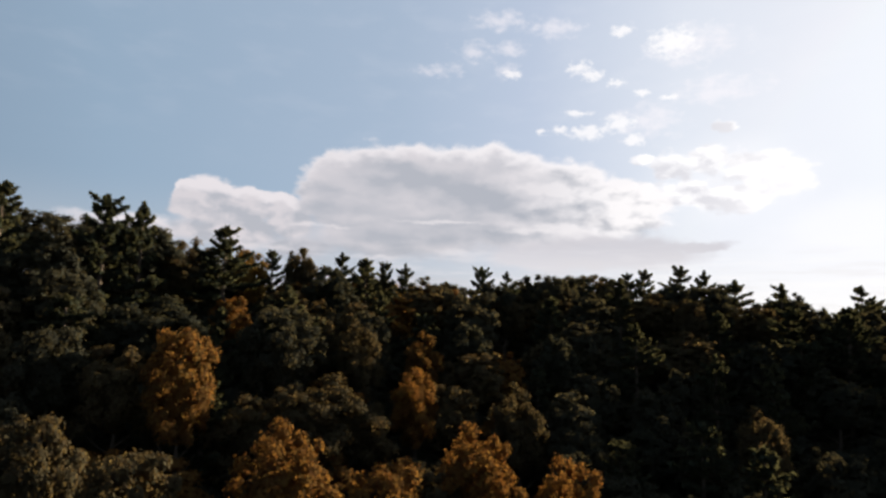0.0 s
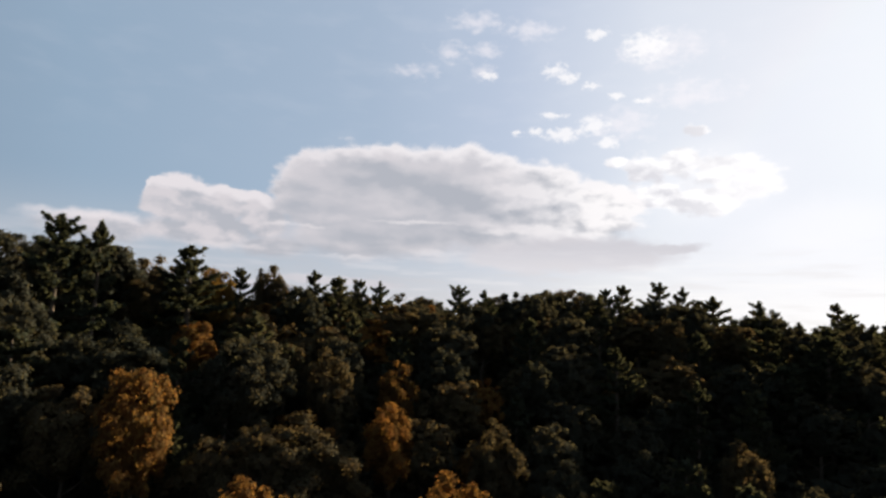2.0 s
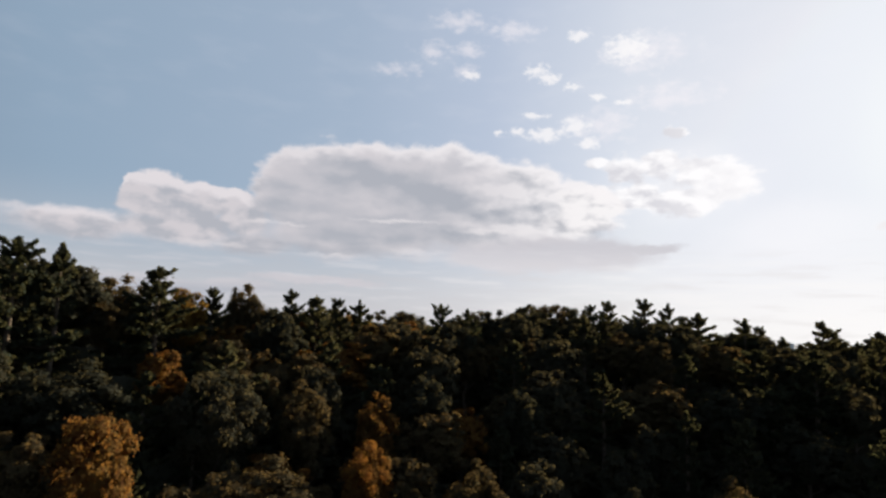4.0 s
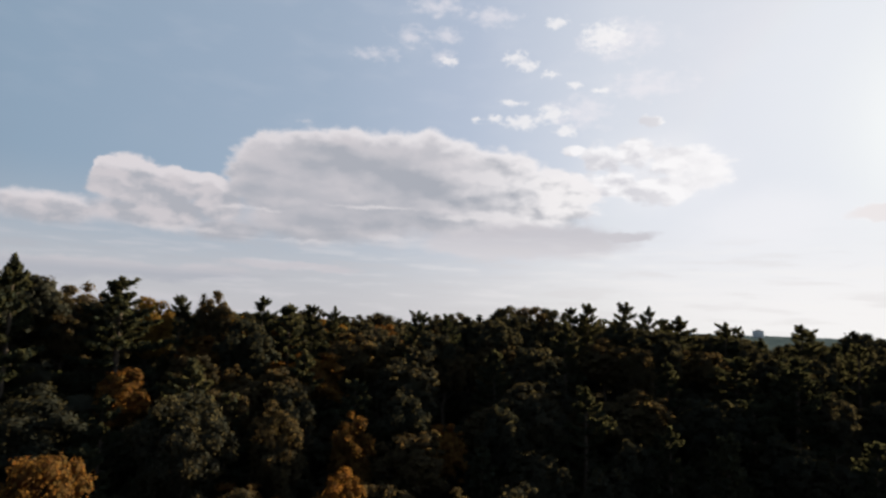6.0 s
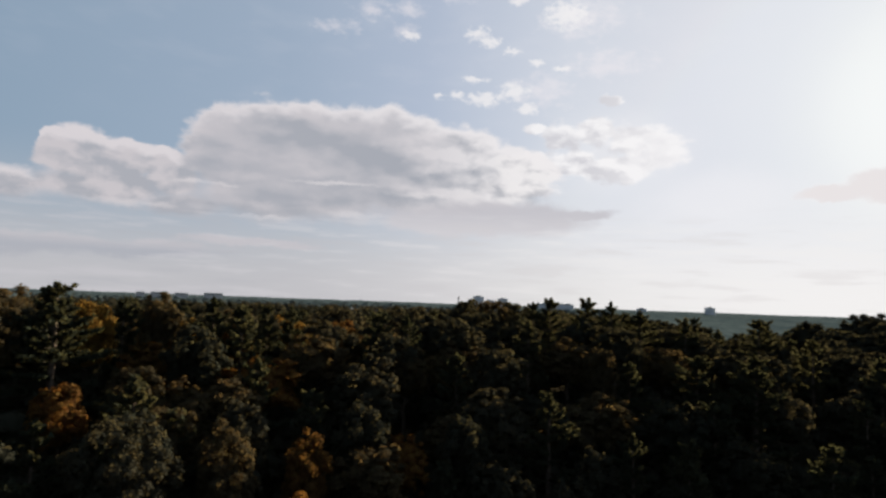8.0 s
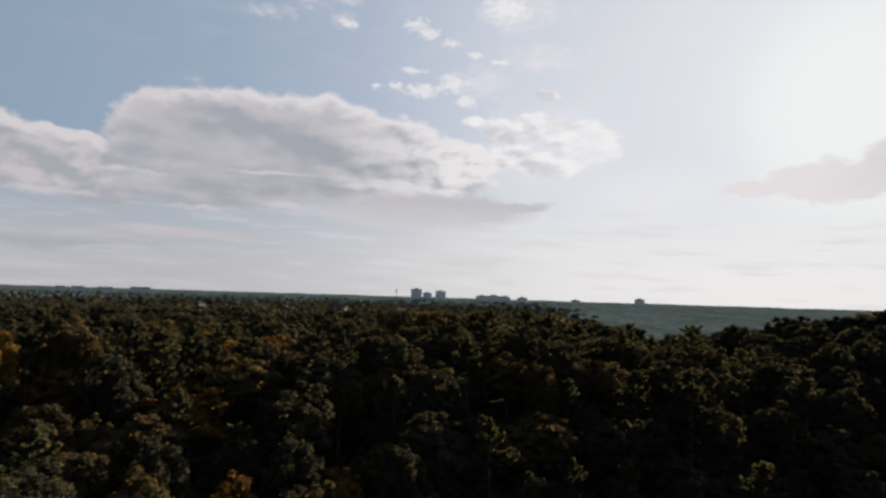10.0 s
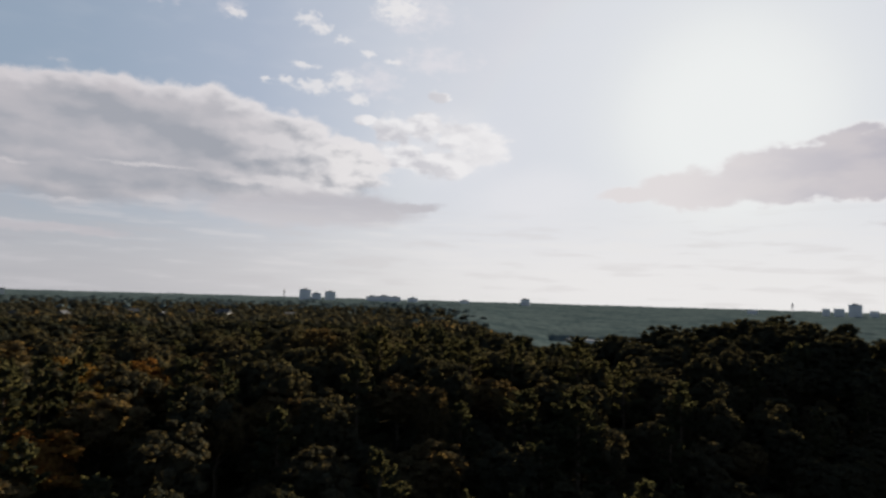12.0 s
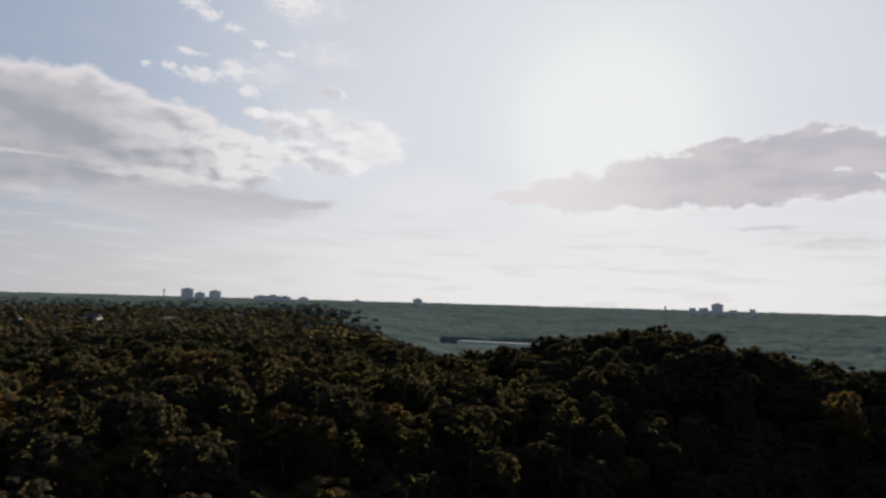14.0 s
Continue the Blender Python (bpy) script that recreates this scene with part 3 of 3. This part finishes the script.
# ---- the hero trees: x, y, top above the first eye, crown width ----
rnd = random.Random(5)
taken = []
for x, y, top, width, no in [
    (-59.6, 84.0, 19.2, 8, 0), (-47.2, 87.0, 18.4, 8.0, 1), (-44.1, 91.5, 18.4, 6.5, 4), (-35.0, 101.0, 16.7, 9, 0), (-31.4, 116.0, 14.9, 5, 2),
    (-19.3, 121.0, 15.4, 6, 1), (-14.5, 123.0, 14.2, 5, 3), (-11.0, 124.0, 14.4, 5, 2), (-7.3, 125.0, 14.3, 5, 4), (7.7, 124.0, 14.0, 6, 1),
    (12.9, 125.0, 13.4, 5, 3), (44.1, 150.0, 16.6, 6, 2), (48.8, 152.0, 17.8, 6.5, 1), (54.7, 144.0, 18.0, 8, 3), (60.8, 146.0, 17.4, 6, 4),
    (68.8, 148.0, 15.6, 9.5, 4), (118.9, 174.0, 14.1, 10, 1), (65.8, 120.0, 7.6, 9, 1), (71.9, 112.0, 6.4, 9, 0), (31.3, 102.0, 3.2, 7, 3),
    (41.3, 96.0, -1.3, 6, 4), (-44.2, 75.0, 3.6, 7, 2), (-21.7, 79.0, 1.8, 4.5, 2), (76.0, 118.0, 8.0, 8, 2), (60.0, 106.0, 1.5, 8, 1),
]:
    plant_pine(x, y, EYE + top, width * 1.28, no, True, rnd.uniform(0, 360))
    taken.append((x, y, 3.4))
for x, y, top, width, hue in [
    (-26.3, 66.0, 0.2, 7.2, "rust"), (-33.8, 68.0, -1.9, 8.5, "olive"), (-63.1, 98.0, 17.8, 13.0, "green"), (-72.0, 97.0, 18.2, 12.0, "green"), (-53.0, 97.0, 16.8, 11.0, "green"), (-61.0, 110.0, 18.2, 12.0, "green"), (-46.0, 112.0, 16.4, 11.0, "olive"), (-57.0, 80.0, 9.5, 10.0, "green"), (-47.0, 79.0, 7.0, 9.0, "green"), (-32.3, 52.0, -6.9, 7.4, "olive"),
    (-12.6, 55.0, -6.8, 8.4, "rust"), (-23.2, 50.0, -9.2, 8.1, "olive"), (4.2, 63.0, -7.8, 7.6, "rust"), (9.7, 77.0, -4.9, 8.0, "olive"),
    (-2.3, 90.0, 0.8, 6.8, "rust"), (-10.7, 86.0, 2.3, 7.3, "olive"), (-13.7, 72.0, -4.4, 12.0, "olive"), (-20.0, 80.0, 3.4, 10.0, "green"),
    (-3.9, 55.0, -10.4, 7.5, "rust"), (12.5, 62.0, -10.4, 6.0, "rust"), (41.2, 82.0, -7.4, 7.3, "olive"), (-2.6, 79.0, -3.8, 6.6, "rust"),
    (-36.0, 79.0, 4.2, 12.4, "green"), (-27.0, 119.0, 16.0, 7.4, "olive"), (32.4, 166.0, 17.1, 11.9, "green"), (-43.9, 105.0, 13.6, 8.4, "olive"),
    (-34.7, 112.0, 14.5, 8.0, "gold"), (47.4, 121.0, 8.7, 6.5, "olive"), (37.0, 160.0, 16.8, 9.5, "olive"), (43.0, 162.0, 16.6, 9.0, "green"), (188.0, 101.0, 7.5, 11.0, "olive"),
]:
    plant_broadleaf(x, y, EYE + top, width * 1.08, hue, rnd.randrange(6), True, rnd.uniform(0, 360))
    taken.append((x, y, width * 0.42))

later = random.Random(17)
for x, y, top, width, hue in [(-21.5, 120.0, 11.9, 8.5, "gold"), (-15.5, 121.0, 11.4, 6.5, "rust"), (-9.0, 148.0, 12.2, 11.0, "gold"), (2.0, 150.0, 11.6, 9.5, "rust"), (-19.0, 92.0, 3.0, 8.0, "olive"), (12.0, 118.0, 8.6, 8.5, "olive"), (60.0, 272.0, 11.0, 13.0, "gold")]:
    plant_broadleaf(x, y, EYE + top, width * 1.08, hue, later.randrange(6), True, later.uniform(0, 360))

for x, y, top, width, no in [(94.0, 141.4, 14.5, 8, 3), (100.9, 178.4, 14.2, 6, 2)]:
    plant_pine(x, y, EYE + top, width * 1.28, no, True, later.uniform(0, 360))

# ---- the wood round them: one tree to each cell of a shaken grid ----
STEP = 7.9
rest = []
for i, j, near_ring in [(i, j, True) for i in range(-12, 16) for j in range(4, 16)] + [(i, j, False) for i in range(-12, 30) for j in range(3, 36)]:
        step = STEP if near_ring else 10.4
        x, y = (i + rnd.uniform(0.1, 0.9) + 0.5 * (j % 2)) * step, (j + rnd.uniform(0.1, 0.9)) * step
        r, a = math.hypot(x, y), math.degrees(math.atan2(x, y))
        if not (-42 < a < 74 and 46 < r < 380) or near_ring != (r < 105) or any((x - p) ** 2 + (y - q) ** 2 < (0.9 * w + 1.4) ** 2 for p, q, w in taken):
            continue
        rest.append((r, x, y, rnd.random(), rnd.random(), rnd.uniform(0, 360), rnd.randrange(30)))
for k in range(70):
    a, q = later.uniform(0, 6.28), 52 * later.random() ** 0.5
    x, y = 190 + q * math.cos(a), 166 + q * math.sin(a)
    rest.append((math.hypot(x, y), x, y, later.random(), later.random(), later.uniform(0, 360), later.randrange(5, 30)))
rest.sort()


def hue_for(x, y, pick):
    """More autumn colour low on the slope and towards its sunlit end, more green above, and dark green standing in for
    shade on the upper left.
    """
    warm = 0.5 + 0.9 * noise.noise((x * 0.018, y * 0.018, 2.0)) - 0.010 * max(x, -30) - 0.7 * smooth((y - 62) / 25) * smooth((-x - 22) / 15)
    return "rust" if pick < 0.17 * warm else "gold" if pick < 0.25 * warm else "olive" if pick < 0.35 + 0.4 * warm else "green"


LIMIT = 390
for r, x, y, pick, lift, turn, no in rest[:LIMIT]:
    near, top = r < 80, canopy(x, y) + 5.2 * (lift - (0.62 if r < 105 else 0.46))
    if no < 6:
        plant_pine(x, y, top + 1.2, 6.0 + 2.5 * lift, no, near, turn)
    else:
        plant_broadleaf(x, y, top, (7.6 if r < 105 else 10.0) + 2.8 * pick, hue_for(x, y, lift * 0.999), no, near, turn)

# ---- saplings and bushes between the trunks ----
bushes = []
BUSH = [broad_crown(120 + i, 110, 1.5, 1.3, 14, 0.4) for i in range(3)]
for k in range(2400):
    a, r = rnd.uniform(-45, 77), 42 + 248 * rnd.random() ** 1.5
    x, y, t = r * math.sin(radians(a)), r * math.cos(radians(a)), rnd.uniform(0, 6.28)
    v, f = BUSH[k % 3]
    p = v * np.array([1.05, 1.05, rnd.uniform(0.35, 0.62)])
    bushes.append((np.stack([p[:, 0] * math.cos(t) - p[:, 1] * math.sin(t) + x, p[:, 0] * math.sin(t) + p[:, 1] * math.cos(t) + y, p[:, 2] + ground(x, y) - 1], 1), f))
tagged(new("undergrowth", shape("undergrowth", *stack(bushes), GREEN)), "dark green saplings and bushes under the trees", "undergrowth", kind="stuff")

# ---- farther crowns, joined by hue ----
SPARSE = [broad_crown(90 + i, 850, 0.62, 1.0, 40, 0.6, 1.0) for i in range(4)]
THIN = [broad_crown(100 + i, 420, 0.80, 1.0, 32, 0.7, 1.1) for i in range(4)]
SLIM = [broad_crown(110 + i, 420, 0.80, 0.7, 40, 0.4, 0.9) for i in range(2)]
heaps = {}
for r, x, y, pick, lift, turn, no in rest[LIMIT:]:
    v, f = SLIM[no % 2] if no < 5 else (SPARSE if r < 265 else THIN)[no % 4]
    base, top, w = ground(x, y), canopy(x, y) + 6.5 * (lift - 0.62), (0.8 if no < 5 else 1.18 + 0.36 * pick)
    t = radians(turn)
    h = (top - base) / 16.8
    p = v * np.array([w, w, h])
    p = np.stack([p[:, 0] * math.cos(t) - p[:, 1] * math.sin(t) + x, p[:, 0] * math.sin(t) + p[:, 1] * math.cos(t) + y, p[:, 2] + base], 1)
    heaps.setdefault("pine" if no < 5 else hue_for(x, y, 0.22 + 0.78 * lift), []).append((p, f))
for hue, pieces in heaps.items():
    material = NEEDLES if hue == "pine" else HUES[hue][0]
    tagged(new("treetops", shape("treetops", *stack(pieces), material)), f"{hue} treetops of the wood beyond the ridge", "woods", kind="stuff")

# small distant crowns that break up the far canopy
def small_crown(seed):
    rng = np.random.default_rng(seed)
    d = rng.normal(0, 1, (16, 3)) * np.array([1, 1, 0.7]) + np.array([0, 0, 0.35])
    d /= np.linalg.norm(d, axis=1)[:, None]
    return stack([lump(rng, (0, 0, 0), 3.3, 0.9, 3, 6), leaf_cards(rng, d * rng.uniform(2.6, 3.6, (16, 1)), d, 1.5, 1.0, 0.15)])


TINY = [small_crown(7 + i) for i in range(6)]
heaps = {}
for k in range(9500):
    r, a = 365 * (2200 / 365) ** (rnd.random() ** 1.05), rnd.uniform(-46, 34)
    if k % 6 == 0:
        r, a = rnd.uniform(330, 520), rnd.uniform(22, 80)
    x, y = r * math.sin(radians(a)), r * math.cos(radians(a))
    if in_clearing(x, y) or r > 520 and a > 21 + later.uniform(0, 8):
        continue
    v, f = TINY[k % 6]
    s = rnd.uniform(0.8, 1.5) * (1 + (r - 365) / 1300)
    # distant and sunward crowns take a bluish leaf colour in place of haze
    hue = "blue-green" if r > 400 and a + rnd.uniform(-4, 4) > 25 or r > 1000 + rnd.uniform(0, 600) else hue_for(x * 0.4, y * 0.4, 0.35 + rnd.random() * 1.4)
    # those sit lower and flatter, which softens their shading as haze would
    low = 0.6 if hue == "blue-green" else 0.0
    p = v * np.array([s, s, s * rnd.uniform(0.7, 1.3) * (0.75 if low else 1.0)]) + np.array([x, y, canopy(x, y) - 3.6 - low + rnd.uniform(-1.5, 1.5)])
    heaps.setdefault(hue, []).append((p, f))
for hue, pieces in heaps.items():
    tagged(new("far_treetops", shape("far_treetops", *stack(pieces), HAZED_BLUE_LEAVES if hue == "blue-green" else HUES[hue][0])), f"{hue} crowns of distant trees across the plain", "woods", kind="stuff")


# ---- buildings on the horizon ----
def box(bm, x0, x1, y0, y1, z0, z1):
    v = [bm.verts.new((x, y, z)) for z in (z0, z1) for y in (y0, y1) for x in (x0, x1)]
    for f in ((0, 2, 3, 1), (4, 5, 7, 6), (0, 1, 5, 4), (2, 6, 7, 3), (0, 4, 6, 2), (1, 3, 7, 5)):
        bm.faces.new([v[i] for i in f])


def building(az, r, width, depth, height, top_room):
    """A slab of flats with storey ledges, a parapet and a plant room."""
    a = radians(az)
    x, y = r * math.sin(a), r * math.cos(a)
    root = new("apartment_building")
    root.matrix_world = pose(x, y, canopy(x, y) - 14, 0, 0, -az)
    bm = bmesh.new()
    box(bm, -width / 2, width / 2, -depth / 2, depth / 2, 0, height)
    part("wall", bm, HAZED_CONCRETE, root)
    for k in range(2, int(height / 3), 2):
        bm = bmesh.new()
        box(bm, -width / 2 - 0.5, width / 2 + 0.5, -depth / 2 - 0.6, -depth / 2 - 0.05, 3 * k, 3 * k + 1.1)
        part("balcony", bm, HAZED_CONCRETE, root)
    bm = bmesh.new()
    box(bm, -width / 2 - 0.4, width / 2 + 0.4, -depth / 2 - 0.4, depth / 2 + 0.4, height, height + 1.0)
    part("roof", bm, ROOFING, root)
    if top_room:
        bm = bmesh.new()
        box(bm, -width * 0.22, width * 0.2, -depth * 0.3, depth * 0.3, height + 1, height + 5)
        part("plant_room", bm, ROOFING, root)
    return tagged(root, "grey concrete apartment block far off above the trees, paled for haze", "building", "buildings on the horizon")


for az, width, top in [(12.97, 50, 40), (13.95, 42, 24), (15.15, 48, 33), (18.9, 60, 17), (19.9, 66, 20), (20.9, 50, 17), (22.45, 46, 14), (27.1, 44, 10), (32.5, 42, 26),
                       (56.1, 26, 24), (56.95, 36, 25), (58.0, 46, 42), (59.2, 30, 18), (60.6, 22, 24), (51.0, 40, 12)]:
    building(az, 3000, width, 22, top + 16, width > 40)


def mast(az, r, top):
    a = radians(az)
    x, y = r * math.sin(a), r * math.cos(a)
    root = new("radio_mast")
    base = canopy(x, y) - 16
    root.matrix_world = pose(x, y, base, 0, 0, -az)
    height, thick = top - base, r / 1700
    v, f = tube([(0, 0, 0), (0, 0, height * 0.8), (0, 0, height)], [1.0 * thick, 0.8 * thick, 0.4 * thick], 6)
    part("pole", shape("pole", v, f, STEEL), STEEL, root)
    v, f = tube([(0, 0, height - 10 * thick), (0, 0, height - 2 * thick)], [1.9 * thick, 1.9 * thick], 8)
    part("antenna", shape("antenna", v, f, STEEL), STEEL, root)
    return tagged(root, "thin grey steel radio mast above distant woods", "mast")


mast(53.05, 800, EYE + 30.4)
mast(11.2, 3000, EYE + 52)


def house(x, y, turn, wide):
    root = new("house")
    root.matrix_world = pose(x, y, canopy(x, y) - 7.0, 0, 0, turn)
    bm = bmesh.new()
    box(bm, -wide / 2, wide / 2, -4, 4, 0, 6)
    part("wall", bm, SIDING, root)
    bm = bmesh.new()
    v = [bm.verts.new(p) for p in ((-wide / 2 - 0.5, -4.6, 5.9), (wide / 2 + 0.5, -4.6, 5.9), (wide / 2 + 0.5, 4.6, 5.9), (-wide / 2 - 0.5, 4.6, 5.9), (-wide / 2, 0, 9.2), (wide / 2, 0, 9.2))]
    for f in ((0, 1, 5, 4), (2, 3, 4, 5), (0, 4, 3), (1, 2, 5), (3, 2, 1, 0)):
        bm.faces.new([v[i] for i in f])
    part("roof", bm, ROOFING, root)
    return tagged(root, "small house with pale siding and grey pitched roof among trees", "house", "houses among the far trees")


def warehouse(x0, y0, x1, y1, deep, height, bays):
    """A long low shed with a flat pale roof, from one end of its front wall to the other."""
    long, turn = math.hypot(x1 - x0, y1 - y0), math.degrees(math.atan2(y1 - y0, x1 - x0))
    base = min(ground(x0, y0), ground(x1, y1)) - 1
    root = new("warehouse")
    root.matrix_world = pose(x0, y0, base, 0, 0, turn)
    bm = bmesh.new()
    box(bm, 0, long, 0, deep, 0, height)
    part("wall", bm, HAZED_CONCRETE, root)
    for k in range(bays):
        bm = bmesh.new()
        box(bm, long * k / bays + 0.15, long * (k + 1) / bays - 0.15, -0.4, deep + 0.4, height + 0.01, height + 0.5)
        part("roof_panel", bm, MEMBRANE, root)
    return tagged(root, "long low warehouse with a pale flat roof among woods", "warehouse")


warehouse(567, 572, 491, 677, 19, EYE - 21 + 1 - min(ground(567, 572), ground(491, 677)), 10)

for a, r, wide in [(-11.5, 560, 14), (-5.2, 520, 12), (1.6, 540, 15), (-2.2, 600, 12), (3.8, 760, 15), (6.2, 690, 14), (9.0, 800, 13), (-8.4, 700, 12), (11.5, 640, 16), (14.0, 880, 15), (5.2, 940, 17), (-0.6, 860, 14)]:
    house(r * math.sin(radians(a)), r * math.cos(radians(a)), rnd.uniform(0, 180), wide)


def low_block(az, r, long, top):
    """A low pale building on the skyline."""
    a = radians(az)
    x, y = r * math.sin(a), r * math.cos(a)
    base = canopy(x, y) - 14
    root = new("low_building")
    root.matrix_world = pose(x, y, base, 0, 0, -az)
    bm = bmesh.new()
    box(bm, -long / 2, long / 2, -9, 9, 0, top - base)
    part("wall", bm, SIDING, root)
    bm = bmesh.new()
    box(bm, -long / 2 - 0.6, long / 2 + 0.6, -9.6, 9.6, top - base, top - base + 0.9)
    part("roof", bm, ROOFING, root)
    for k in range(int(long / 8)):
        bm = bmesh.new()
        box(bm, -long / 2 + 2 + 8 * k, -long / 2 + 7 + 8 * k, -9.1, -9.02, top - base - 4, top - base - 1.5)
        part("window", bm, GLASS, root)
    return tagged(root, "long low pale building among trees on the skyline", "building", "buildings on the horizon")


for az, long, top in [(-15.6, 24, 18.5), (-14.4, 34, 19.5), (-12.5, 40, 19.0), (-10.0, 60, 22.0)]:
    low_block(az, 2300, long, EYE + top)
